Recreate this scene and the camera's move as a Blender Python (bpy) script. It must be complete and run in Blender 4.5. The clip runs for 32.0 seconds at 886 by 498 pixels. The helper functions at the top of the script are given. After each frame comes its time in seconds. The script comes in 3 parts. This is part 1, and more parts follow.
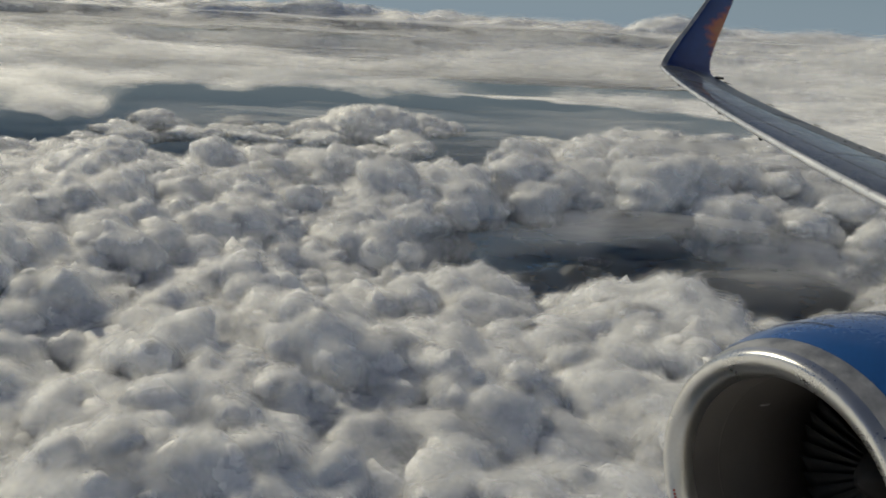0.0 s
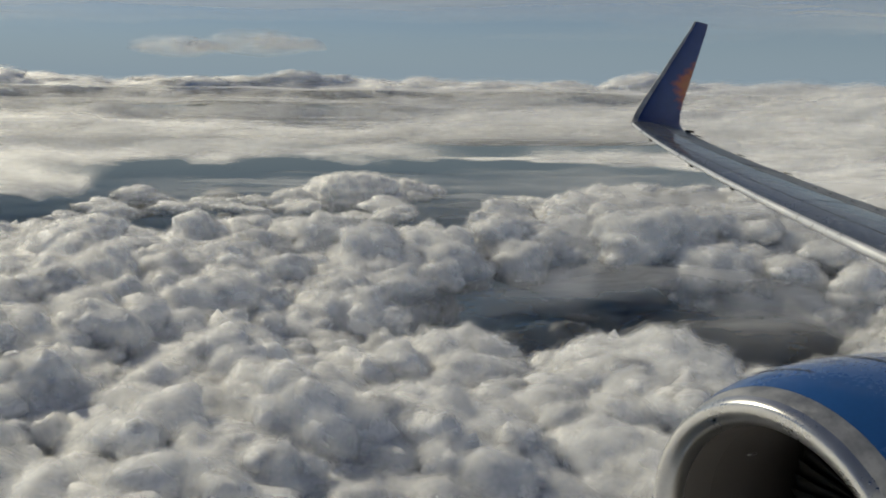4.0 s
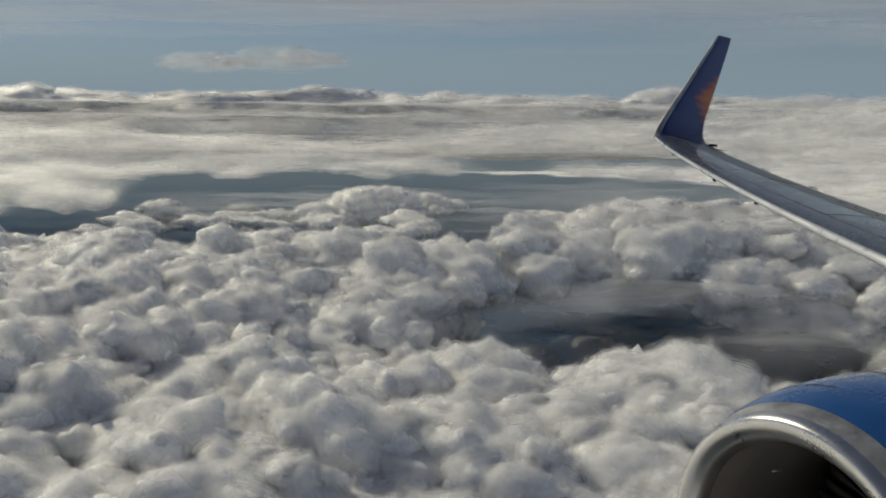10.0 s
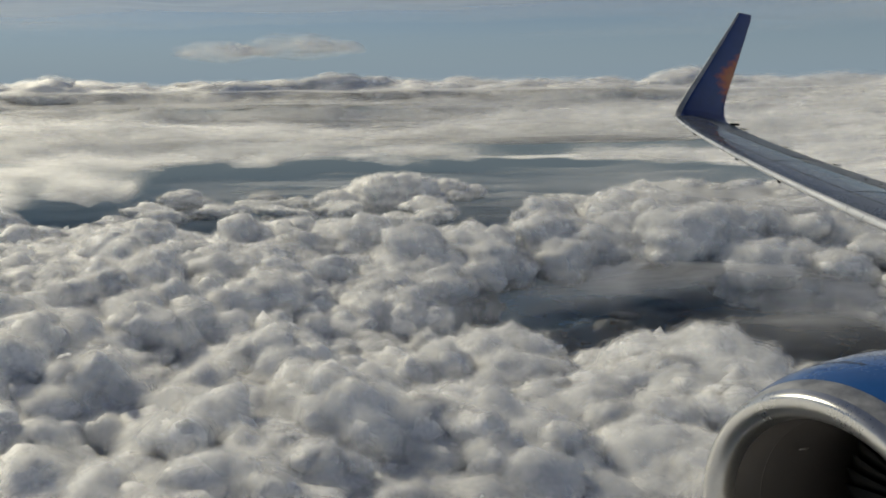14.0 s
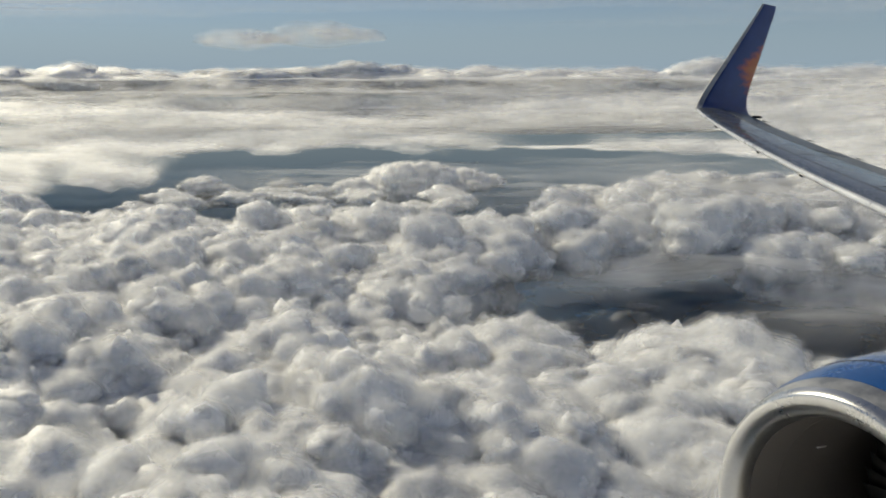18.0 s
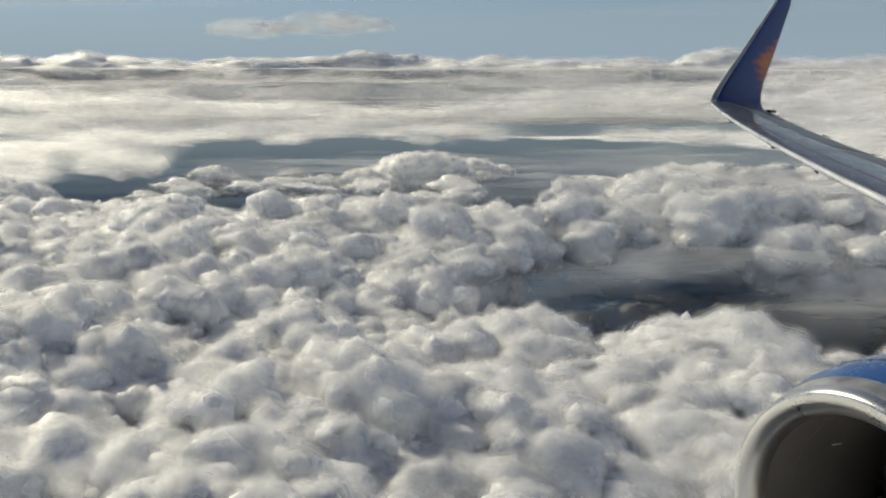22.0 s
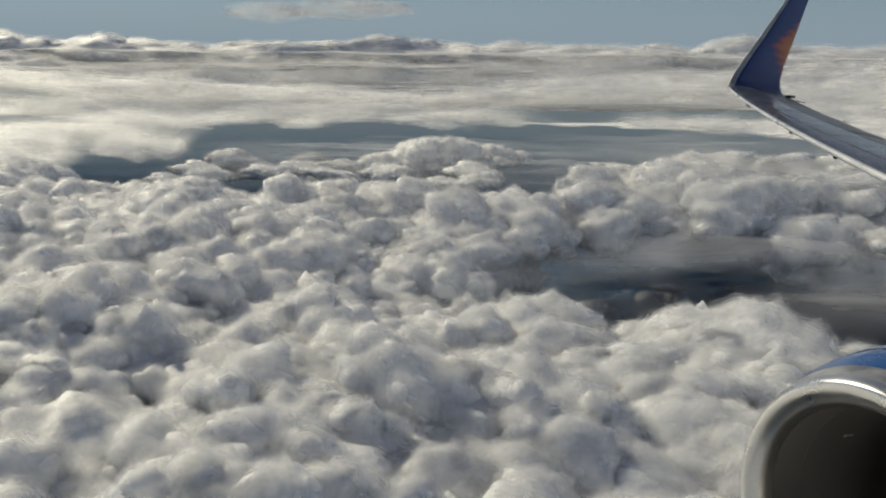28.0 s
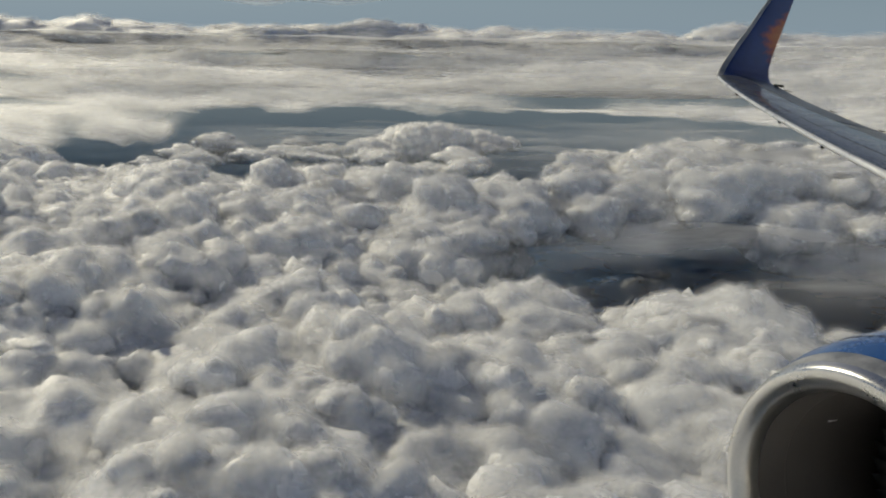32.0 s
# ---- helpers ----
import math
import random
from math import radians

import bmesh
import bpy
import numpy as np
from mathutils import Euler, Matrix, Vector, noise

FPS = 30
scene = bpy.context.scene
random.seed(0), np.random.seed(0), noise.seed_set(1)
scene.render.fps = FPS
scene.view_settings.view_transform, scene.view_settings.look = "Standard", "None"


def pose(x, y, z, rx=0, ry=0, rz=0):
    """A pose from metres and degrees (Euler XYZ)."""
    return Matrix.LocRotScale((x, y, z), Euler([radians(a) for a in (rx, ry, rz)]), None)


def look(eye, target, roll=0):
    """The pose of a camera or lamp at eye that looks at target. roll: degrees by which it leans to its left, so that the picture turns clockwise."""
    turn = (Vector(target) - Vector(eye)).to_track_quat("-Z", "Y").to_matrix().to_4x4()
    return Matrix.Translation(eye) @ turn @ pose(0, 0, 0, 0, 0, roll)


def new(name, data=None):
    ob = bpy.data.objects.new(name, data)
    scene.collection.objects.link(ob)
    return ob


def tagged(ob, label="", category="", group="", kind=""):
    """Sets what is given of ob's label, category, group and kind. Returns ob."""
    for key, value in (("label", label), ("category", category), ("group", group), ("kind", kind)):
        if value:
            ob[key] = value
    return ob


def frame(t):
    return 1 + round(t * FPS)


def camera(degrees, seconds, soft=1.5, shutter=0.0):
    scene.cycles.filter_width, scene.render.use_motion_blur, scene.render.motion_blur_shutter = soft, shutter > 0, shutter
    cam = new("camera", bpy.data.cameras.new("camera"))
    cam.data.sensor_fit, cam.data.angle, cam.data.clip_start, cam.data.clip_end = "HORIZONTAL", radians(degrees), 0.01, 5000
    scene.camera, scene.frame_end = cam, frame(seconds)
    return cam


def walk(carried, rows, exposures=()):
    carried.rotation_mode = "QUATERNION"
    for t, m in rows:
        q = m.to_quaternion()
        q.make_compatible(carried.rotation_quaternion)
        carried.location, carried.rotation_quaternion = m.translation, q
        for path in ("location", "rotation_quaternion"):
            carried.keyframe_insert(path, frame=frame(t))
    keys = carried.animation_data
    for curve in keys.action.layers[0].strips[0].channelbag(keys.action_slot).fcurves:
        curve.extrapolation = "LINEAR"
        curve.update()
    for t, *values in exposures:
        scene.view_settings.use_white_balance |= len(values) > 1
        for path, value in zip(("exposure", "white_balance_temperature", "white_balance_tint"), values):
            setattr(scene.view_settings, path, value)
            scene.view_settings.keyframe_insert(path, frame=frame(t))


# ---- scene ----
ALT = 900.0  # height of the eye over the fields

# t, x, y, z from the eye's mean place, then turn in degrees
PATH = (
    (0.0, -0.047, 0.019, 0.002, 74.57, -3.12, -4.03),
    (0.5, -0.033, 0.018, 0.002, 76.78, -1.51, -4.17),
    (1.0, -0.020, 0.021, 0.008, 76.56, 0.04, -4.48),
    (1.5, -0.004, 0.017, 0.003, 77.92, -1.13, -4.91),
    (2.0, 0.010, 0.010, -0.008, 80.08, -1.45, -5.17),
    (2.5, 0.020, 0.011, -0.004, 79.10, -0.74, -5.25),
    (3.0, 0.027, 0.016, 0.009, 78.47, -1.37, -5.25),
    (3.5, 0.020, 0.002, 0.011, 78.95, -0.73, -5.71),
    (5.5, 0.010, -0.024, 0.038, 78.81, -1.13, -5.15),
    (6.0, 0.008, -0.027, 0.042, 78.87, -1.14, -5.17),
    (6.5, 0.007, -0.033, 0.045, 79.36, -0.96, -5.16),
    (7.0, 0.004, -0.041, 0.045, 80.24, -0.70, -5.40),
    (7.5, 0.001, -0.050, 0.046, 80.97, -0.46, -5.01),
    (8.0, -0.005, -0.057, 0.049, 80.34, -0.69, -4.66),
    (8.5, -0.010, -0.062, 0.054, 79.92, -0.87, -4.65),
    (9.0, -0.010, -0.062, 0.054, 80.59, -0.71, -4.44),
    (9.5, -0.001, -0.055, 0.041, 80.48, -0.66, -4.29),
    (10.0, 0.018, -0.039, 0.017, 79.88, -0.61, -4.09),
    (10.5, 0.036, -0.022, -0.004, 80.36, -0.18, -3.93),
    (11.0, 0.041, -0.015, -0.015, 80.88, 0.21, -3.79),
    (11.5, 0.034, -0.023, -0.018, 79.84, 0.11, -3.73),
    (12.0, 0.015, -0.042, -0.014, 79.76, 0.26, -3.67),
    (12.5, -0.004, -0.057, -0.002, 80.00, 0.46, -3.55),
    (13.0, -0.014, -0.063, 0.007, 79.72, 0.42, -3.45),
    (13.5, -0.015, -0.064, 0.009, 78.90, 0.47, -3.16),
    (14.0, -0.011, -0.063, 0.009, 78.88, 0.61, -2.94),
    (14.5, -0.008, -0.062, 0.007, 78.85, 0.67, -2.83),
    (16.5, 0.008, -0.044, 0.019, 78.42, 0.28, -2.07),
    (17.0, 0.008, -0.042, 0.021, 78.40, 0.28, -1.88),
    (17.5, 0.005, -0.042, 0.020, 78.32, 0.28, -1.74),
    (18.0, -0.001, -0.043, 0.019, 78.16, 0.14, -1.59),
    (18.5, -0.008, -0.042, 0.020, 77.96, -0.04, -1.48),
    (19.0, -0.016, -0.039, 0.024, 77.77, -0.17, -1.30),
    (19.5, -0.024, -0.035, 0.032, 77.62, -0.35, -1.17),
    (20.0, -0.031, -0.035, 0.039, 77.63, -0.55, -1.09),
    (20.5, -0.041, -0.044, 0.047, 77.62, -0.39, -1.04),
    (21.0, -0.055, -0.060, 0.058, 77.71, -0.21, -1.02),
    (21.5, -0.070, -0.077, 0.069, 77.56, -0.04, -0.90),
    (22.0, -0.084, -0.095, 0.079, 77.50, -0.03, -0.93),
    (22.5, -0.098, -0.110, 0.090, 77.23, -0.42, -0.81),
    (23.0, -0.100, -0.112, 0.093, 77.16, -0.86, -0.74),
    (23.5, -0.084, -0.098, 0.083, 77.22, -0.28, -0.58),
    (24.0, -0.049, -0.065, 0.061, 77.28, -0.03, -0.43),
    (24.5, -0.016, -0.028, 0.044, 77.33, -0.01, -0.35),
    (25.0, 0.001, -0.007, 0.035, 77.28, -0.07, -0.21),
    (25.5, 0.008, 0.002, 0.029, 77.33, 0.27, -0.10),
    (27.5, 0.018, 0.040, 0.008, 76.46, -0.51, 0.41),
    (28.0, 0.017, 0.040, 0.008, 76.50, -0.54, 0.30),
    (28.5, 0.011, 0.028, 0.006, 76.46, -0.32, 0.13),
    (29.0, -0.001, 0.004, 0.006, 76.41, -0.19, 0.00),
    (29.5, -0.014, -0.016, 0.014, 76.22, -0.35, -0.07),
    (30.0, -0.021, -0.026, 0.019, 76.06, -0.69, -0.23),
    (30.5, -0.025, -0.032, 0.017, 76.14, -0.39, -0.32),
    (31.0, -0.027, -0.034, 0.015, 76.10, -0.34, -0.54),
    (31.5, -0.029, -0.029, 0.023, 75.87, -0.66, -0.54),
    (32.0, -0.030, -0.023, 0.032, 75.53, -1.06, -0.46),
)
cam = camera(56.13, 32.0, soft=1.9)
walk(cam, [(t, pose(x, y, ALT + z, rx, ry, rz)) for t, x, y, z, rx, ry, rz in PATH],
     [(0.0, -0.24, 7650, 0), (6.0, -0.06, 7650, 0), (8.0, -0.04, 7650, 0), (10.0, -0.27, 7650, 0), (14.0, -0.16, 7650, 0), (20.0, 0.22, 7650, 0), (26.0, 0.0, 7700, 0), (32.0, -0.18, 7700, 0)])

# ---- world and sun ----
SUN_AZ, SUN_EL = radians(-46.0), radians(38.0)  # azimuth from +y, clockwise positive
SUN_DIR = Vector((math.sin(SUN_AZ) * math.cos(SUN_EL), math.cos(SUN_AZ) * math.cos(SUN_EL), math.sin(SUN_EL)))
world = bpy.data.worlds.new("sky")
scene.world = world
scene.cycles.transparent_max_bounces = 32
world.use_nodes = True
wn, wl = world.node_tree.nodes, world.node_tree.links
sky = wn.new("ShaderNodeTexSky")
sky.sky_type, sky.sun_disc = "NISHITA", False
sky.sun_elevation, sky.sun_rotation = SUN_EL, SUN_AZ
sky.altitude, sky.air_density, sky.dust_density, sky.ozone_density = 1500.0, 1.0, 0.3, 3.0
tint = wn.new("ShaderNodeMixRGB")
tint.blend_type, tint.inputs[0].default_value, tint.inputs[2].default_value = "MULTIPLY", 1.0, (0.88, 0.92, 1.18, 1)
wl.new(sky.outputs[0], tint.inputs[1])
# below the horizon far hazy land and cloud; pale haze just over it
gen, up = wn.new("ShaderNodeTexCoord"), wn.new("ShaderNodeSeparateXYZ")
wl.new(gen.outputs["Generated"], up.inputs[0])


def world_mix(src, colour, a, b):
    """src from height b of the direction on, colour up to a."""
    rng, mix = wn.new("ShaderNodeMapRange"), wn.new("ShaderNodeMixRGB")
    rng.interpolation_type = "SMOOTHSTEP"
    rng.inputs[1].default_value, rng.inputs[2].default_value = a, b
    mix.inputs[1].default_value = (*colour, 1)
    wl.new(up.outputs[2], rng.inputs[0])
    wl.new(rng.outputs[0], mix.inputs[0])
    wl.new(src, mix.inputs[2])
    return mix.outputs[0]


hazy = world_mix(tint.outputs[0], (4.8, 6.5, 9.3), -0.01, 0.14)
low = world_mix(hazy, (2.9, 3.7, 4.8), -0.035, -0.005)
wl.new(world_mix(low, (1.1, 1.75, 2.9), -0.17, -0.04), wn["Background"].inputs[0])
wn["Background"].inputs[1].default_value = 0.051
sun = new("sun", bpy.data.lights.new("sun", "SUN"))
sun.data.energy, sun.data.angle, sun.data.color = 3.25, radians(0.6), (1.0, 0.94, 0.86)
sun.matrix_world = look(SUN_DIR * 100, (0, 0, 0))


# ---- materials ----
def material(name):
    m = bpy.data.materials.new(name)
    m.use_nodes = True
    nt = m.node_tree
    return m, nt, nt.nodes["Principled BSDF"]


def tex_noise(nt, scale, detail=4.0, coords="Object", rough=0.55, stretch=None):
    tc, n = nt.nodes.new("ShaderNodeTexCoord"), nt.nodes.new("ShaderNodeTexNoise")
    n.inputs["Scale"].default_value, n.inputs["Detail"].default_value, n.inputs["Roughness"].default_value = scale, detail, rough
    if stretch:
        mp = nt.nodes.new("ShaderNodeMapping")
        mp.inputs["Scale"].default_value = stretch
        nt.links.new(tc.outputs[coords], mp.inputs[0])
        nt.links.new(mp.outputs[0], n.inputs["Vector"])
    else:
        nt.links.new(tc.outputs[coords], n.inputs["Vector"])
    return n.outputs[0]


def ramp(nt, src, *stops):
    r = nt.nodes.new("ShaderNodeValToRGB")
    els = r.color_ramp.elements
    while len(els) < len(stops):
        els.new(0.5)
    for e, (p, c) in zip(els, stops):
        e.position, e.color = p, (*c, 1) if len(c) == 3 else c
    nt.links.new(src, r.inputs[0])
    return r.outputs[0]


def grey(v):
    return (v, v, v)


def calc(nt, op, a, b=None, c=None):
    n = nt.nodes.new("ShaderNodeMath")
    n.operation = op
    for i, v in enumerate((a, b, c)):
        if v is None:
            continue
        if isinstance(v, (int, float)):
            n.inputs[i].default_value = v
        else:
            nt.links.new(v, n.inputs[i])
    return n.outputs[0]


def bump(nt, bsdf, src, strength, distance):
    b = nt.nodes.new("ShaderNodeBump")
    b.inputs["Strength"].default_value, b.inputs["Distance"].default_value = strength, distance
    nt.links.new(src, b.inputs["Height"])
    nt.links.new(b.outputs[0], bsdf.inputs["Normal"])


def painted(name, dark, light, rough, metal=0.0, coat=0.0, scale=3.0, spots=40.0):
    """Paint or metal with faint stains at two scales."""
    m, nt, b = material(name)
    a, f = tex_noise(nt, scale, 5.0), tex_noise(nt, spots, 3.0)
    mixed = calc(nt, "ADD", calc(nt, "MULTIPLY", a, 0.7), calc(nt, "MULTIPLY", f, 0.3))
    nt.links.new(ramp(nt, mixed, (0.35, dark), (0.65, light)), b.inputs["Base Color"])
    nt.links.new(ramp(nt, mixed, (0.3, grey(rough * 0.75)), (0.7, grey(min(1.0, rough * 1.3)))), b.inputs["Roughness"])
    b.inputs["Metallic"].default_value, b.inputs["Coat Weight"].default_value = metal, coat
    b.inputs["Coat Roughness"].default_value = 0.08
    bump(nt, b, f, 0.03, 0.002)
    return m


def cloud_material(name, tint, grain, soft, thin=False, onward=0.25):
    """White cloud: light sinks in and spreads, part of it thrown onwards by the drops; where it thins out it lets one see through."""
    m, nt, b = material(name)
    a, f = tex_noise(nt, 1 / 140.0, 5.0), tex_noise(nt, 1 / grain, 6.0)
    nt.links.new(ramp(nt, a, (0.3, tuple(v * 0.95 for v in tint)), (0.7, tint)), b.inputs["Base Color"])
    b.inputs["Roughness"].default_value, b.inputs["IOR"].default_value = 0.7, 2.1
    b.inputs["Subsurface Weight"].default_value, b.inputs["Subsurface Scale"].default_value = 1.0, soft
    b.inputs["Subsurface Radius"].default_value = (1.0, 1.0, 1.0)
    # small knobs on the heads, at two sizes, and fine tatters
    tc, height = nt.nodes.new("ShaderNodeTexCoord"), calc(nt, "MULTIPLY", f, 0.22)
    for size, amount in ((2.6, 1.0), (1.2, 0.5)):
        v = nt.nodes.new("ShaderNodeTexVoronoi")
        v.feature = "SMOOTH_F1"
        v.inputs["Scale"].default_value, v.inputs["Smoothness"].default_value = 1 / (grain * size), 0.35
        nt.links.new(tc.outputs["Object"], v.inputs["Vector"])
        height = calc(nt, "SUBTRACT", height, calc(nt, "MULTIPLY", v.outputs["Distance"], amount))
    bump(nt, b, height, 0.22, grain * 0.6)
    gl, both, out = nt.nodes.new("ShaderNodeBsdfGlossy"), nt.nodes.new("ShaderNodeMixShader"), nt.nodes["Material Output"]
    gl.inputs["Roughness"].default_value, both.inputs[0].default_value = 0.72, onward
    gl.inputs[0].default_value = (*tint, 1)
    nt.links.new(b.inputs["Normal"].links[0].from_socket, gl.inputs["Normal"])
    nt.links.new(b.outputs[0], both.inputs[1])
    nt.links.new(gl.outputs[0], both.inputs[2])
    nt.links.new(both.outputs[0], out.inputs[0])
    if thin:
        rim, tr, mix = nt.nodes.new("ShaderNodeAttribute"), nt.nodes.new("ShaderNodeBsdfTransparent"), nt.nodes.new("ShaderNodeMixShader")
        rim.attribute_name = "rim"
        w = tex_noise(nt, 1 / 170.0, 5.0, rough=0.55, stretch=(0.6, 1.3, 1.3))
        edge = calc(nt, "ADD", rim.outputs["Fac"], calc(nt, "MULTIPLY", calc(nt, "SUBTRACT", w, 0.5), 1.1))
        nt.links.new(ramp(nt, edge, (0.22, grey(0.0)), (0.75, grey(1.0))), mix.inputs[0])
        nt.links.new(tr.outputs[0], mix.inputs[1])
        nt.links.new(both.outputs[0], mix.inputs[2])
        nt.links.new(mix.outputs[0], out.inputs[0])
    return m


def veil_material(name, tint, scale, low, high, most, stretch, detail=6.0, through_light=0.4, onward=0.0):
    """Thin mist: partly transparent, thicker and thinner with noise and towards nothing at its rim."""
    m, nt, b = material(name)
    out = nt.nodes["Material Output"]
    nt.nodes.remove(b)
    d, tr, mix = nt.nodes.new("ShaderNodeBsdfDiffuse"), nt.nodes.new("ShaderNodeBsdfTransparent"), nt.nodes.new("ShaderNodeMixShader")
    tl, add = nt.nodes.new("ShaderNodeBsdfTranslucent"), nt.nodes.new("ShaderNodeMixShader")
    d.inputs[0].default_value = tl.inputs[0].default_value = (*tint, 1)
    add.inputs[0].default_value = through_light
    nt.links.new(d.outputs[0], add.inputs[1])
    nt.links.new(tl.outputs[0], add.inputs[2])
    # drops throw light onwards, so mist is brighter towards the sun
    gl, both = nt.nodes.new("ShaderNodeBsdfGlossy"), nt.nodes.new("ShaderNodeMixShader")
    gl.inputs["Roughness"].default_value, both.inputs[0].default_value = 0.72, onward
    gl.inputs[0].default_value = (*tint, 1)
    nt.links.new(add.outputs[0], both.inputs[1])
    nt.links.new(gl.outputs[0], both.inputs[2])
    n = tex_noise(nt, scale, detail, stretch=stretch)
    a = ramp(nt, n, (low, grey(0.0)), (high, grey(most)))
    rim = nt.nodes.new("ShaderNodeAttribute")
    rim.attribute_name = "rim"
    a = calc(nt, "MULTIPLY", a, rim.outputs["Fac"])
    nt.links.new(a, mix.inputs[0])
    nt.links.new(tr.outputs[0], mix.inputs[1])
    nt.links.new(both.outputs[0], mix.inputs[2])
    nt.links.new(mix.outputs[0], out.inputs[0])
    return m


CLOUD = cloud_material("cloud_white", (0.95, 0.95, 0.95), 9.0, 20.0, True, 0.5)
BILLOW = cloud_material("cloud_billow", (0.95, 0.95, 0.95), 6.0, 19.0)
BILLOW_FAR = cloud_material("cloud_far", (0.95, 0.95, 0.95), 14.0, 60.0, False, 0.45)
CLOUD_SMALL = cloud_material("cloud_small", (0.95, 0.94, 0.93), 7.0, 8.0)
MIST = [veil_material("valley_mist", (0.93, 0.93, 0.93), 1 / s, 0.32, 0.72, a, None, 4.0, 0.3, 0.2) for a, s in ((0.48, 55.0), (0.3, 40.0))]
FRINGE = [veil_material("cloud_fringe", (0.95, 0.95, 0.95), 1 / 28.0, low, low + 0.34, a, None, 3.5, 0.35, 0.15) for low, a in ((0.30, 0.66), (0.37, 0.58), (0.43, 0.50), (0.49, 0.42))]
FAR_FRINGE = [veil_material("bank_fringe", (0.97, 0.97, 0.97), 1 / 170.0, low, low + 0.30, a, (0.7, 1.1, 1.4), 4.0, 0.3, 0.65) for low, a in ((0.32, 0.62), (0.39, 0.54), (0.46, 0.46))]
BLUE = painted("blue_paint", (0.014, 0.075, 0.24), (0.018, 0.095, 0.30), 0.26, coat=0.6, scale=1.2)
GREY = painted("wing_grey", (0.065, 0.075, 0.092), (0.095, 0.107, 0.125), 0.26, coat=0.4, scale=0.8)
GREY_REAR = painted("panel_grey", (0.10, 0.108, 0.118), (0.135, 0.145, 0.155), 0.42, coat=0.12, scale=0.8)
POLISHED = painted("polished_metal", (0.56, 0.555, 0.54), (0.66, 0.655, 0.64), 0.30, metal=0.92, scale=2.5, spots=45.0)
BARE = painted("bare_aluminium", (0.70, 0.70, 0.69), (0.84, 0.84, 0.83), 0.3, metal=0.5, scale=2.0)
BRUSHED = painted("worn_metal", (0.30, 0.30, 0.295), (0.58, 0.575, 0.565), 0.46, metal=0.7, scale=6.0, spots=28.0)
LINER = painted("duct_grey", (0.125, 0.114, 0.107), (0.16, 0.147, 0.138), 0.65, scale=3.0)
# near-black: the darkness deep in the duct is put into this colour
FAN = painted("fan_dark", (0.042, 0.038, 0.036), (0.052, 0.048, 0.045), 0.85, metal=0.0)
DARK = painted("black_rubber", (0.012, 0.012, 0.012), (0.025, 0.025, 0.025), 0.6)
RED = painted("red_marking", (0.42, 0.05, 0.03), (0.5, 0.07, 0.04), 0.5)
WHITE = painted("white_paint", (0.68, 0.68, 0.68), (0.78, 0.78, 0.78), 0.25, coat=0.4, scale=0.7)


# ---- noise on arrays ----
def hashed(*ints):
    h = np.zeros(np.broadcast(*ints).shape, np.uint32)
    for k, v in zip((374761393, 668265263, 2246822519, 3266489917), ints):
        h = (h ^ (np.asarray(v).astype(np.int64) * k & 0xFFFFFFFF).astype(np.uint32)) * np.uint32(2654435761)
        h ^= h >> np.uint32(15)
    return (h & np.uint32(0xFFFFFF)) / float(0x1000000)


def soft_noise(x, y, seed):
    i, j = np.floor(x).astype(np.int64), np.floor(y).astype(np.int64)
    u, v = x - i, y - j
    u, v = u * u * u * (u * (6 * u - 15) + 10), v * v * v * (v * (6 * v - 15) + 10)
    a, b = hashed(i, j, seed), hashed(i + 1, j, seed)
    c, d = hashed(i, j + 1, seed), hashed(i + 1, j + 1, seed)
    return (a + (b - a) * u) * (1 - v) + (c + (d - c) * u) * v


def fbm(x, y, seed, octaves=4):
    total, amp, norm = 0.0, 1.0, 0.0
    for k in range(octaves):
        total, norm = total + amp * soft_noise(x * 2**k + 7.3 * k, y * 2**k - 3.1 * k, seed + k), norm + amp
        amp *= 0.5
    return total / norm


def puffs(p, seed, k=13.0):
    """Round bumps, one round each scattered point: 1 on top, 0 in the creases. p: list of coordinate arrays."""
    cell = [np.floor(c).astype(np.int64) for c in p]
    total = np.zeros(p[0].shape)
    steps = (-1, 0, 1)
    shifts = [(a, b) for a in steps for b in steps] if len(p) == 2 else [(a, b, c) for a in steps for b in steps for c in steps]
    for sh in shifts:
        ids = [c + s for c, s in zip(cell, sh)]
        dist = 0.0
        for n, (c, i) in enumerate(zip(p, ids)):
            dist = dist + (i + 0.1 + 0.8 * hashed(*ids, seed + 11 * n) - c) ** 2
        total += np.exp(-k * dist / (0.65 + 0.45 * hashed(*ids, seed + 77)))
    best = -np.log(total + 1e-9) / k
    return np.sqrt(np.clip(1.0 - best / 1.2, 0.0, 1.2))


def smooth(a, b, v):
    t = np.clip((v - a) / (b - a), 0, 1)
    return t * t * (3 - 2 * t)


def normals(pts):
    n = np.cross(np.gradient(pts, axis=1), np.gradient(pts, axis=0))
    n /= np.linalg.norm(n, axis=2, keepdims=True) + 1e-9
    return n * np.sign(n[:, :, 2:3] + 1e-9)


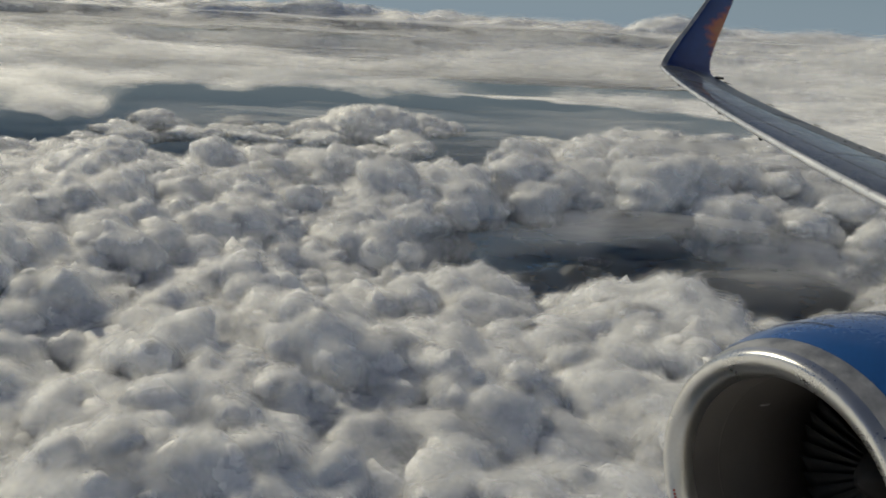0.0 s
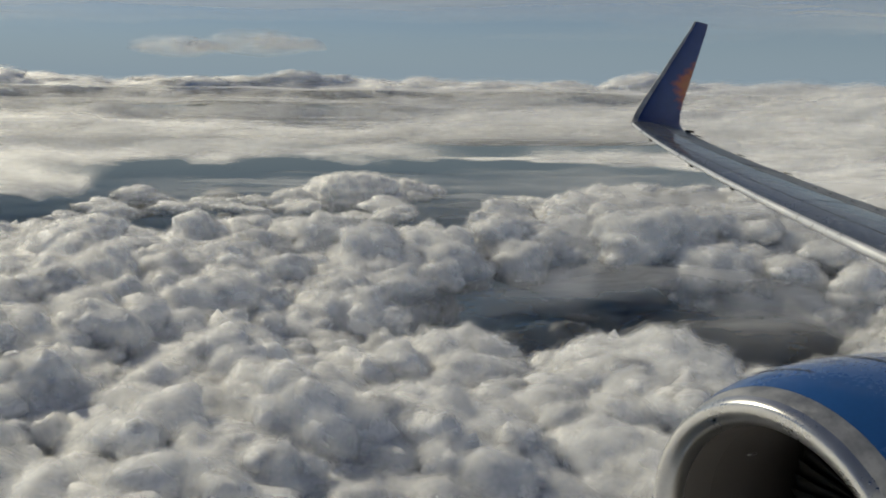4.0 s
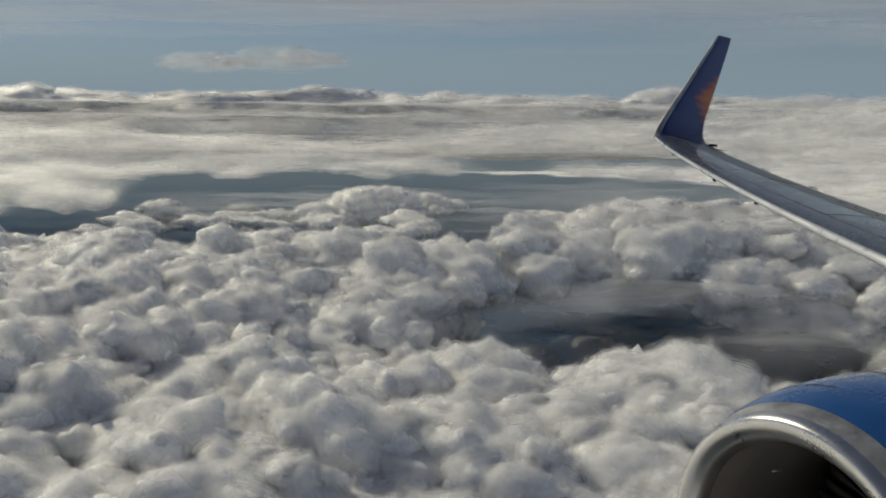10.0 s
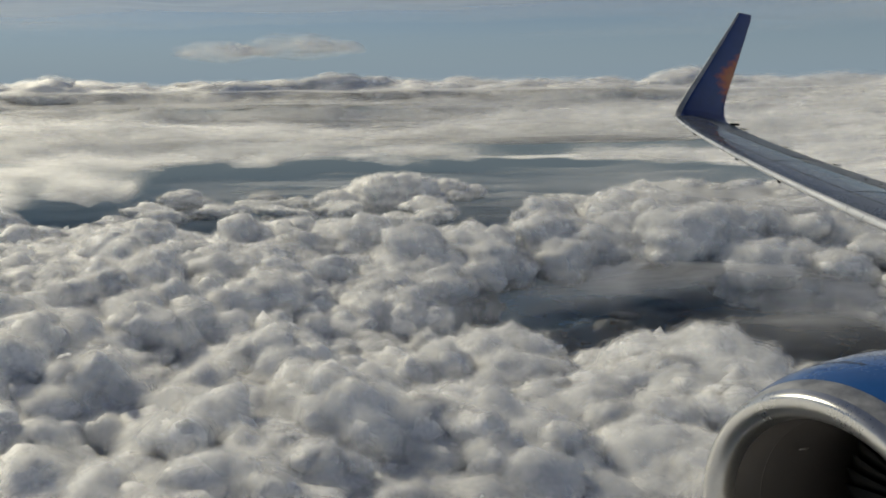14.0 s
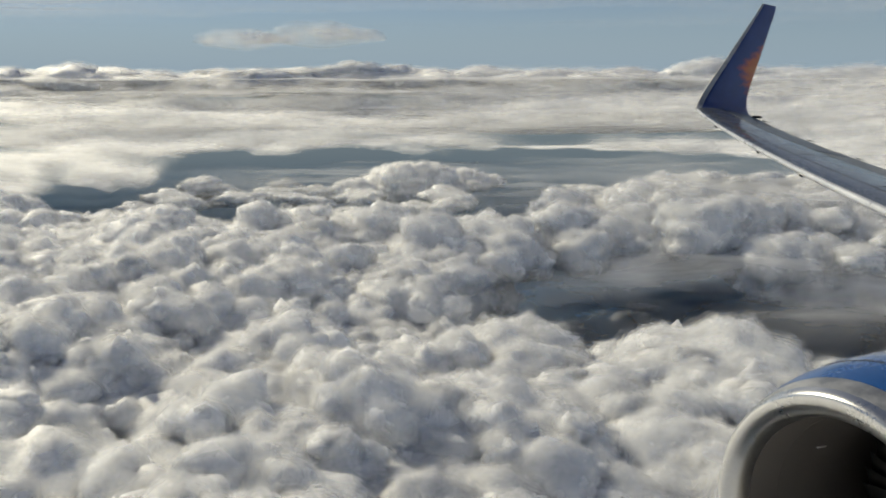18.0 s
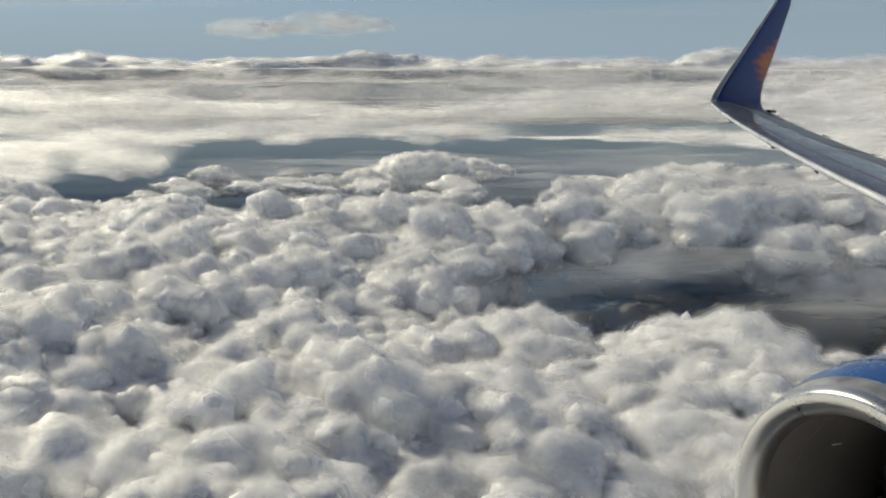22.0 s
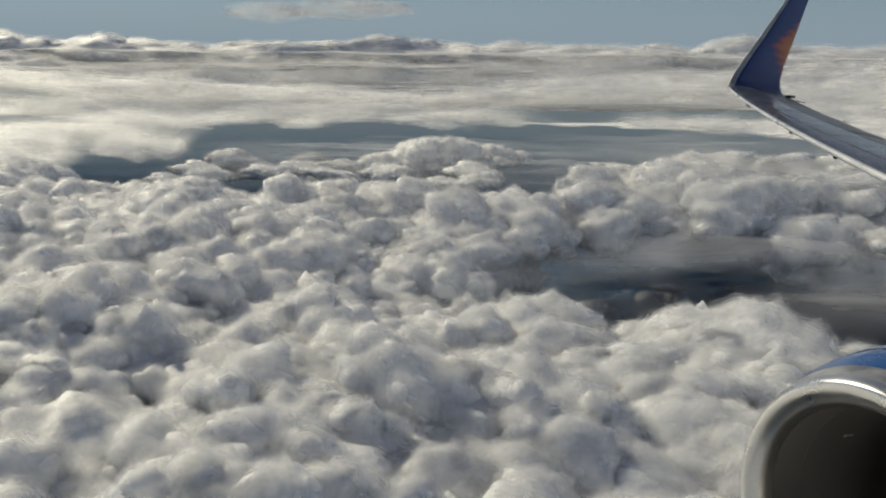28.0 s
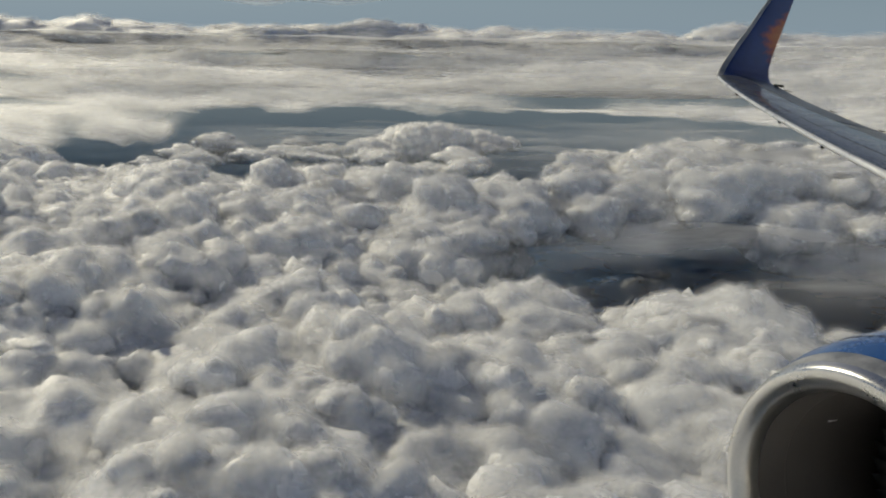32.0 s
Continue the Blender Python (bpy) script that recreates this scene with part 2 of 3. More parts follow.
def sheet(name, pts, keep, mat, rim=None):
    """A mesh from a grid of points; squares with a dropped corner are left open."""
    rows, cols = pts.shape[:2]
    idx = np.arange(rows * cols).reshape(rows, cols)
    quads = np.stack([idx[:-1, :-1], idx[:-1, 1:], idx[1:, 1:], idx[1:, :-1]], -1).reshape(-1, 4)
    ok = keep.ravel()[quads].all(1)
    quads = quads[ok]
    used = np.unique(quads)
    remap = np.full(rows * cols, -1)
    remap[used] = np.arange(len(used))
    quads = remap[quads]
    me = bpy.data.meshes.new(name)
    me.vertices.add(len(used))
    me.vertices.foreach_set("co", pts.reshape(-1, 3)[used].astype(np.float32).ravel())
    me.loops.add(quads.size)
    me.loops.foreach_set("vertex_index", quads.astype(np.int32).ravel())
    me.polygons.add(len(quads))
    me.polygons.foreach_set("loop_start", np.arange(0, quads.size, 4, dtype=np.int32))
    me.polygons.foreach_set("use_smooth", np.ones(len(quads), bool))
    if rim is not None:
        at = me.attributes.new("rim", "FLOAT", "POINT")
        at.data.foreach_set("value", rim.ravel()[used].astype(np.float32))
    me.materials.append(mat)
    me.update(calc_edges=True)
    me.validate()
    return new(name, me)


# ---- the cloud deck ----
def trough(x, y):
    """1 along a long furrow that runs away from below, 0 elsewhere."""
    tx, ty = x + 260, y - 795
    along, across = tx * 0.27 + ty * 0.963, tx * 0.963 - ty * 0.27
    return np.exp(-(((across + 0.18 * along) / 48) ** 2)) * smooth(-420, -300, along) * smooth(90, -60, along)


def deck_height(x, y):
    """Height over the eye of the cloud tops, how much cloud there is (below 0: open), and how lumpy it is."""
    d, az = np.hypot(x, y), np.degrees(np.arctan2(x, y))
    wx = x + 150 * (fbm(x / 330, y / 330, 5) - 0.5) * 2
    wy = y + 150 * (fbm(x / 330, y / 330, 9) - 0.5) * 2
    big, mid = puffs([wx / 330, wy / 330], 21), puffs([wx / 125, wy / 125], 22, 9.0)
    # crisp heaps towards the sun, a smooth soft bank away from it
    lively = smooth(16, -10, az + 46 * (fbm(x / 420 + 9, y / 420, 35) - 0.5) + 0.006 * (d - 1000))
    swell = 130 * (fbm(x / 560 + 3, y / 560, 31) - 0.5)
    swell = swell - 84 * trough(x, y)
    near = -440 + (46 + 14 * lively) * big + (22 + 26 * lively) * mid + swell
    # the smooth bank swells up beside and beyond the opening
    near = near + 75 * np.exp(-(((az - 20) / 13) ** 2) - ((d - 2150) / 420) ** 2) + 40 * np.exp(-(((az - 24) / 12) ** 2) - ((d - 930) / 190) ** 2)
    # beyond the hollow the tops rise in long low banks
    bank = fbm(x / 1700, y / 330, 41, 4)
    rough = fbm(x / 520, y / 190, 45, 5)
    far = -262 + 0.128 * (d - 2850) + 125 * (bank - 0.5) * (0.3 + 0.7 * smooth(3000, 3500, d)) + 46 * (rough - 0.5) * smooth(2900, 3500, d)
    top = 0.002 * d - 62 + 95 * rough + 44 * puffs([wx / 560, wy / 330], 25)
    far = np.minimum(far, top)
    f = smooth(2200, 2750, d + 300 * (fbm(x / 800, y / 800, 51) - 0.5))
    h = near * (1 - f) + far * f
    # open places: over the fields, and a long darker hollow further out
    warp = (fbm(x / 230, y / 230, 61, 6) - 0.5) * 2
    hole = ((az - 20) / 16) ** 2 + ((d - 1390) / 310) ** 2
    hollow = ((az + 4) / 20) ** 2 + ((d - 2430) / 520) ** 2
    hollow2 = ((az - 14) / 13) ** 2 + ((d - 2560) / 330) ** 2
    c = 1.7 * (np.minimum(np.minimum(hole, hollow), hollow2) - 1) + 1.2 * warp
    # long streaks where the far banks thin out
    streak = fbm(x / 1300 + 5, y / 300, 63, 4) - 0.0035 * np.clip(az, -20, 20)
    c = np.where(d > 2700, np.minimum(c, 5 * (streak - 0.40) + 4 * smooth(3000, 2850, d) + 3 * smooth(3950, 4300, d) + 3 * smooth(0, 7, az) * smooth(3150, 3400, d)), c)
    return h, np.clip(c, -1, 3), lively


def blurred(a, n):
    """Running mean over n points, both ways, three times."""
    for _ in range(3):
        for ax in (0, 1):
            pad = [(0, 0), (0, 0)]
            pad[ax] = (n // 2 + 1, n // 2)
            s = np.cumsum(np.pad(a, pad, mode="edge"), axis=ax)
            k = a.shape[ax]
            a = (np.take(s, range(n, n + k), axis=ax) - np.take(s, range(0, k), axis=ax)) / n
    return a


def deck(name, az0, az1, cols, d0, d1, rows, fine):
    az = np.radians(np.linspace(az0, az1, cols))[None, :]
    d = np.exp(np.linspace(math.log(d0), math.log(d1), rows))[:, None]
    x, y = d * np.sin(az), d * np.cos(az)
    h, c, lively = deck_height(x, y)
    h = h - 70 * smooth(1.0, -0.6, c) * smooth(2700, 2200, d)
    pts = np.stack([x, y, h], -1)
    if fine:
        way = normals(np.stack([x + 0 * h, y + 0 * h, blurred(h, 5)], -1))
        way = way * 0.8 + np.array([0, 0, 0.35])
        lumpy = (0.22 + 0.78 * lively) * smooth(3000, 1900, d)
        for size, amp, seed in ((74, 36, 70), (36, 17, 71)):
            bumps = amp * (puffs([pts[..., k] / size for k in range(3)], seed, 8.0) - 0.45) * lumpy
            pts = pts + way * bumps[..., None]
        for sx, sy, amp, seed in ((300, 170, 30, 75), (130, 76, 17, 76), (56, 38, 7, 77)):
            bumps = amp * (puffs([pts[..., 0] / sx, pts[..., 1] / sy, pts[..., 2] / sy], seed, 8.0) - 0.5) * smooth(2700, 3300, d) * (0.3 + 0.7 * smooth(3300, 4300, d))
            pts = pts + np.array([0, -0.35, 0.9]) * bumps[..., None]
    pts[..., 2] += ALT
    rim = np.clip(0.5 + 0.8 * c, -0.6, 2.0)
    if fine:
        # pale mist that lies in the creases
        level, n = blurred(pts[..., 2], 17), int((d < 2700).sum())
        for off, mat in zip((-17.0, -8.0), MIST):
            mist = np.stack([x, y, level + off], -1)[:n:2, ::2]
            open_way = c[:n:2, ::2]
            tagged(sheet("valley_mist", mist, open_way > -0.1, mat, smooth(-0.1, 0.8, open_way)), "pale mist lying between the cloud tops", "mist", kind="stuff")
        # fluffy skin of the far banks
        far = slice(int((d < 2500).sum()), None, 2)
        for off, mat in zip((9.0, 20.0, 33.0), FAR_FRINGE):
            skin = pts[far, ::2] + np.array([0.0, -0.2 * off, off])
            tagged(sheet("bank_fringe", skin, c[far, ::2] > -0.9, mat, smooth(-0.7, 0.3, c[far, ::2])), "torn soft mist on the far cloud banks", "mist", kind="stuff")
    return tagged(sheet(name, pts, c > -0.95, CLOUD, rim), kind="stuff")


tagged(deck("cloud_deck", -40, 44, 480, 420, 4900, 420, True), "sea of billowing white cumulus tops with open gaps", "clouds")
tagged(deck("cloud_deck_behind", 44, 320, 230, 300, 4900, 90, False), "rest of the white cloud sea all around", "clouds")


# ---- the heads that rise out of the deck ----
def billow(rng, fine, soft, first=12, then=9, foot=-0.6):
    """Points, outward ways and triangles of a heap of balls upon balls, each level smaller, of unit width; below its foot it is open."""
    bm = bmesh.new()
    bmesh.ops.create_icosphere(bm, subdivisions=fine, radius=1.0)
    bmesh.ops.delete(bm, geom=[v for v in bm.verts if v.co.z < foot], context="VERTS")
    bm.verts.index_update()
    co = np.array([v.co[:] for v in bm.verts])
    tris = np.array([[v.index for v in f.verts] for f in bm.faces])
    bm.free()
    balls, level = [(np.zeros(3), 0.56)], []
    for _ in range(first):
        way = rng.normal(size=3)
        way[2] = abs(way[2]) * 0.9 - 0.15
        way /= np.linalg.norm(way)
        level.append((way * rng.uniform(0.34, 0.66), rng.uniform(0.22, 0.40)))
    balls += level
    for many, least, most in ((then, 0.30, 0.58), (6, 0.32, 0.55)):
        children = []
        for p, r in level:
            for _ in range(many):
                way = rng.normal(size=3) + 1.0 * p / (np.linalg.norm(p) + 1e-6)
                way /= np.linalg.norm(way)
                children.append((p + way * r * 0.84, r * rng.uniform(least, most)))
        balls, level = balls + children, children
    cen, size = np.array([p for p, _ in balls]), np.array([r for _, r in balls])
    along = co @ cen.T
    disc = along**2 - (cen**2).sum(1)[None] + size[None] ** 2
    reach = np.where(disc > 0, along + np.sqrt(np.maximum(disc, 0)), 0)
    reach = np.log(np.exp(soft * (reach - 0.8)).sum(1)) / soft + 0.8
    p = co * (0.5 * reach)[:, None]
    for s, amp in ((0.13, 0.05), (0.06, 0.022)):
        p = p + co * (amp * (puffs([p[:, k] / s + 40 for k in range(3)], 7) - 0.5))[:, None]
    return p, co, tris


def joined(name, pieces, mat, rim):
    """One mesh out of many heaps: each a pair of points and triangles."""
    start = np.cumsum([0] + [len(p) for p, _ in pieces])
    pts, tris = np.concatenate([p for p, _ in pieces]), np.concatenate([t + k for (_, t), k in zip(pieces, start)])
    me = bpy.data.meshes.new(name)
    me.vertices.add(len(pts))
    me.vertices.foreach_set("co", pts.astype(np.float32).ravel())
    me.loops.add(tris.size)
    me.loops.foreach_set("vertex_index", tris.astype(np.int32).ravel())
    me.polygons.add(len(tris))
    me.polygons.foreach_set("loop_start", np.arange(0, tris.size, 3, dtype=np.int32))
    me.polygons.foreach_set("use_smooth", np.ones(len(tris), bool))
    me.attributes.new("rim", "FLOAT", "POINT").data.foreach_set("value", np.full(len(pts), rim, np.float32))
    me.materials.append(mat)
    me.update(calc_edges=True)
    return new(name, me)


def cloud_heads():
    rng = np.random.RandomState(12)
    kinds = {fine: [billow(np.random.RandomState(60 + k), fine, 60.0 if k < 6 else 34.0) for k in range(10)] for fine in (2, 3, 4, 5)}
    domes = {fine: [billow(np.random.RandomState(80 + k), fine, 16.0, 5, 3, -2.0) for k in range(5)] for fine in (2, 3)}
    n = 9000
    az, d = np.radians(rng.uniform(-36, 40, n)), np.sqrt(rng.uniform(500.0**2, 2380.0**2, n))
    x, y = d * np.sin(az), d * np.cos(az)
    h, c, lively = deck_height(x, y)
    width = rng.uniform(0, 1, n) ** 1.7 * 170 + 50 + 0.015 * d
    furrow = trough(x, y)
    order = np.argsort(-width * rng.uniform(0.6, 1.4, n))
    put, heaps, skins = [], [], [[] for _ in FRINGE]

    def add(shapes, which, fine, m, at, w, fuzz=1.0):
        p, _, tris = shapes[fine][which]
        heaps.append((p @ m.T + at, tris))
        p, co, tris = shapes[max(2, fine - 1)][which]
        for off, skin in zip((2.2, 4.6, 7.4, 10.6), skins):
            skin.append(((p + co * fuzz * off / w) @ m.T + at, tris))

    for k in order:
        w = width[k] * (1.15 - 0.25 * lively[k])
        if c[k] < 0.3 + 0.003 * w or furrow[k] > 0.3 + 0.5 * (w < 75) or any((x[k] - a) ** 2 + (y[k] - b) ** 2 < (0.235 * (w + v)) ** 2 for a, b, v in put):
            continue
        put.append((x[k], y[k], w))
        which = rng.randint(0, 7) if lively[k] > 0.45 else rng.randint(5, 10)
        tall = w * rng.uniform(0.8, 1.2) * (0.62 + 0.38 * lively[k])
        m = np.array(pose(0, 0, 0, rng.uniform(-14, 14), rng.uniform(-14, 14), rng.uniform(0, 360)).to_3x3()) @ np.diag((w * 1.3, w * rng.uniform(1.0, 1.3), tall))
        at = np.array((x[k], y[k], ALT + h[k] - 0.10 * w))
        add(kinds, which, 5 if w / d[k] > 0.13 else 4 if w / d[k] > 0.05 else 3, m, at, w, 1.5 - 0.5 * lively[k])
        # smaller round heads that sprout all over it
        p = kinds[3][which][0] @ m.T + at
        for _ in range(int((3 + 10 * smooth(1700, 1150, d[k])) * (0.4 + 0.6 * lively[k]) * smooth(50, 120, w))):
            v, small = p[rng.randint(len(p))], w * rng.uniform(0.20, 0.46)
            turn = np.array(pose(0, 0, 0, rng.uniform(-30, 30), rng.uniform(-30, 30), rng.uniform(0, 360)).to_3x3())
            add(domes, rng.randint(5), 3 if small / d[k] > 0.02 else 2, turn * small * np.array((1.2, 1.1, rng.uniform(0.9, 1.2))), v + (at - v) * 0.14, small, 1.25 - 0.25 * lively[k])
    # ragged scraps that float in the openings, low over the fields in the near one
    for az0, az1, d0, d1, z0, z1, w0, w1, many in ((-22, 20, 2250, 2820, -400, -345, 50, 150, 26), (4, 32, 1480, 2100, -640, -500, 30, 110, 24)):
        for _ in range(many):
            a, r, w = radians(rng.uniform(az0, az1)), rng.uniform(d0, d1), rng.uniform(w0, w1)
            m = np.array(pose(0, 0, 0, rng.uniform(-8, 8), rng.uniform(-8, 8), rng.uniform(-25, 25)).to_3x3()) @ np.diag((w * rng.uniform(1.1, 1.7), w, w * rng.uniform(0.35, 0.65)))
            at = np.array((r * math.sin(a), r * math.cos(a), ALT + rng.uniform(z0, z1)))
            add(kinds, rng.randint(7), 4, m, at, w)
    # long flat heads that make up the far banks and the skyline
    n = 1500
    az, d = np.radians(rng.uniform(-37, 41, n)), np.sqrt(rng.uniform(4250.0**2, 4870.0**2, n))
    x, y = d * np.sin(az), d * np.cos(az)
    h, c, lively = deck_height(x, y)
    clump = fbm(x / 800, y / 330, 85, 3)
    width = (rng.uniform(0, 1, n) ** 1.8 * 260 + 90) * (0.7 + 0.3 * smooth(2900, 4300, d))
    put, distant, hazes = [], [], [[], [], []]
    for k in range(n):
        w = width[k]
        if c[k] < 1.2 or clump[k] < 0.42 or any(abs(x[k] - a) < 0.3 * (w + v) and abs(y[k] - b) < 0.15 * (w + v) for a, b, v in put):
            continue
        put.append((x[k], y[k], w))
        m = np.array(pose(0, 0, 0, 0, rng.uniform(-4, 4), rng.uniform(-12, 12)).to_3x3()) @ np.diag((w * rng.uniform(1.2, 1.9), w, w * rng.uniform(0.34, 0.60) ))
        p, co, tris = kinds[4 if w / d[k] > 0.06 else 3][rng.randint(10)]
        at = np.array((x[k], y[k], ALT + h[k] - 0.04 * w))
        distant.append((p @ m.T + at, tris))
        for off, soft in zip((10, 20, 30), hazes):
            soft.append(((p + co * off / w * np.array((1, 1, 1.6))) @ m.T + at, tris))
    tagged(joined("cloud_banks", distant, BILLOW_FAR, 1.0), "long flat heads of the far cloud banks", "clouds", kind="stuff")
    for soft, mat in zip(hazes, FAR_FRINGE):
        tagged(joined("bank_fringe", soft, mat, 1.0), "torn soft mist on the far cloud banks", "mist", kind="stuff")
    tagged(joined("cloud_billows", heaps, BILLOW, 1.0), "heaped white cumulus heads rising from the cloud sea", "clouds", kind="stuff")
    for skin, mat in zip(skins, FRINGE):
        tagged(joined("cloud_fringe", skin, mat, 1.0), "torn soft outer mist of the cloud heads", "mist", kind="stuff")


cloud_heads()


# ---- thin layers ----
def layer(name, mat, z, az0, az1, d0, d1, label, cols=60, rows=40, wave=12.0):
    az = np.radians(np.linspace(az0, az1, cols))[None, :]
    d = np.linspace(d0, d1, rows)[:, None]
    x, y = d * np.sin(az), d * np.cos(az)
    u, v = np.linspace(0, 1, cols)[None, :], np.linspace(0, 1, rows)[:, None]
    rim = smooth(0, 0.45, u) * smooth(1, 0.55, u) * smooth(0, 0.4, v) * smooth(1, 0.6, v)
    if az1 - az0 > 359:
        rim = np.ones_like(u) * smooth(1, 0.55, v)
    zz = ALT + z + wave * (fbm(x / 300, y / 300, 81) - 0.5)
    return tagged(sheet(name, np.stack([x, y, zz], -1), np.ones(x.shape, bool), mat, rim), label, "mist", kind="stuff")


# blue of the deep air, put into the tint of see-through sheets
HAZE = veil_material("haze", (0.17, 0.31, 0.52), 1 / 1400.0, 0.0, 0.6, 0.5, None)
STRATUS = veil_material("stratus", (0.93, 0.93, 0.93), 1 / 800.0, 0.34, 0.60, 0.85, (0.35, 1.7, 1), 5.0, 0.3, 0.6)
CIRRUS = veil_material("cirrus", (0.92, 0.92, 0.92), 1 / 1700.0, 0.40, 0.72, 0.6, (0.55, 1.2, 1))
WISP = veil_material("wisp", (0.97, 0.97, 0.97), 1 / 190.0, 0.40, 0.72, 0.34, (0.6, 1, 1.6), 5.0, 0.5, 0.65)
TORN = veil_material("torn_mist", (0.92, 0.92, 0.93), 1 / 260.0, 0.34, 0.70, 0.55, (0.8, 1.2, 1), 5.0, 0.35, 0.15)
STREAK = veil_material("streak", (0.80, 0.82, 0.85), 1 / 330.0, 0.42, 0.72, 0.62, (0.6, 1.4, 1), 5.0, 0.35, 0.15)
VEIL = veil_material("veil", (0.95, 0.95, 0.95), 1 / 560.0, 0.30, 0.66, 0.62, (1, 1.3, 1), 3.0, 0.2, 0.25)
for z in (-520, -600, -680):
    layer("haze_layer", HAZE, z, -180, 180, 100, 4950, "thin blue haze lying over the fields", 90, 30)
for z, d0, d1 in ((-190, 3000, 3900), (-140, 3050, 4300), (-75, 3000, 4900), (-20, 3700, 4950)):
    layer("stratus_layer", STRATUS, z, -50, 50, d0, d1, "long pale streaks of thin stratus", 60, 40, 30.0)
for z, az0, az1, d0, d1 in ((-255, 2, 54, 1650, 2950), (-285, 8, 54, 1700, 2700)):
    layer("mist_veil", VEIL, z, az0, az1, d0, d1, "wide thin veil of mist over the soft cloud bank", 70, 60, 70.0)
for z, d0, d1 in ((-352, 2050, 2900), (-325, 2150, 3050), (-300, 2300, 3100)):
    layer("torn_mist", STREAK, z, -30, 30, d0, d1, "thin grey streaks of cloud in the far hollow", 90, 50, 40.0)
layer("torn_mist", TORN, -345, -2, 46, 950, 2050, "torn thin mist over the opening in the clouds", 80, 60, 50.0)
layer("cirrus_layer", CIRRUS, 240, -180, 180, 300, 4900, "thin streaky cirrus under the blue sky", 90, 30, 40.0)


# ---- ground ----
def field_material():
    m, nt, b = material("fields")
    tc = nt.nodes.new("ShaderNodeTexCoord")
    warp = nt.nodes.new("ShaderNodeMixRGB")
    warp.blend_type, warp.inputs[0].default_value = "ADD", 60.0
    n = nt.nodes.new("ShaderNodeTexNoise")
    n.inputs["Scale"].default_value = 1 / 260.0
    nt.links.new(tc.outputs["Object"], n.inputs["Vector"])
    nt.links.new(tc.outputs["Object"], warp.inputs[1])
    nt.links.new(n.outputs["Color"], warp.inputs[2])
    cells, edges = nt.nodes.new("ShaderNodeTexVoronoi"), nt.nodes.new("ShaderNodeTexVoronoi")
    edges.feature = "DISTANCE_TO_EDGE"
    for v in (cells, edges):
        v.inputs["Scale"].default_value = 1 / 110.0
        nt.links.new(warp.outputs[0], v.inputs["Vector"])
    sep = nt.nodes.new("ShaderNodeSeparateColor")
    nt.links.new(cells.outputs["Color"], sep.inputs[0])
    col = ramp(nt, sep.outputs[0], (0.0, (0.045, 0.07, 0.03)), (0.35, (0.07, 0.105, 0.045)), (0.6, (0.12, 0.115, 0.07)), (0.85, (0.19, 0.145, 0.10)), (1.0, (0.07, 0.10, 0.04)))
    hedge = ramp(nt, edges.outputs["Distance"], (0.03, grey(1.0)), (0.06, grey(0.0)))
    mix = nt.nodes.new("ShaderNodeMixRGB")
    nt.links.new(hedge, mix.inputs[0])
    nt.links.new(col, mix.inputs[1])
    mix.inputs[2].default_value = (0.03, 0.045, 0.02, 1)
    nt.links.new(mix.outputs[0], b.inputs["Base Color"])
    b.inputs["Roughness"].default_value = 0.95
    return m


def ground():
    az, d = np.radians(np.linspace(0, 360, 121))[None, :], np.linspace(0, 6000, 41)[:, None]
    x, y = d * np.sin(az), d * np.cos(az)
    z = 18 * (fbm(x / 700, y / 700, 91) - 0.5)
    tagged(sheet("ground", np.stack([x, y, z], -1), np.ones(x.shape, bool), field_material()), "patchwork of green and brown fields with hedges", "ground", kind="structure")


ground()


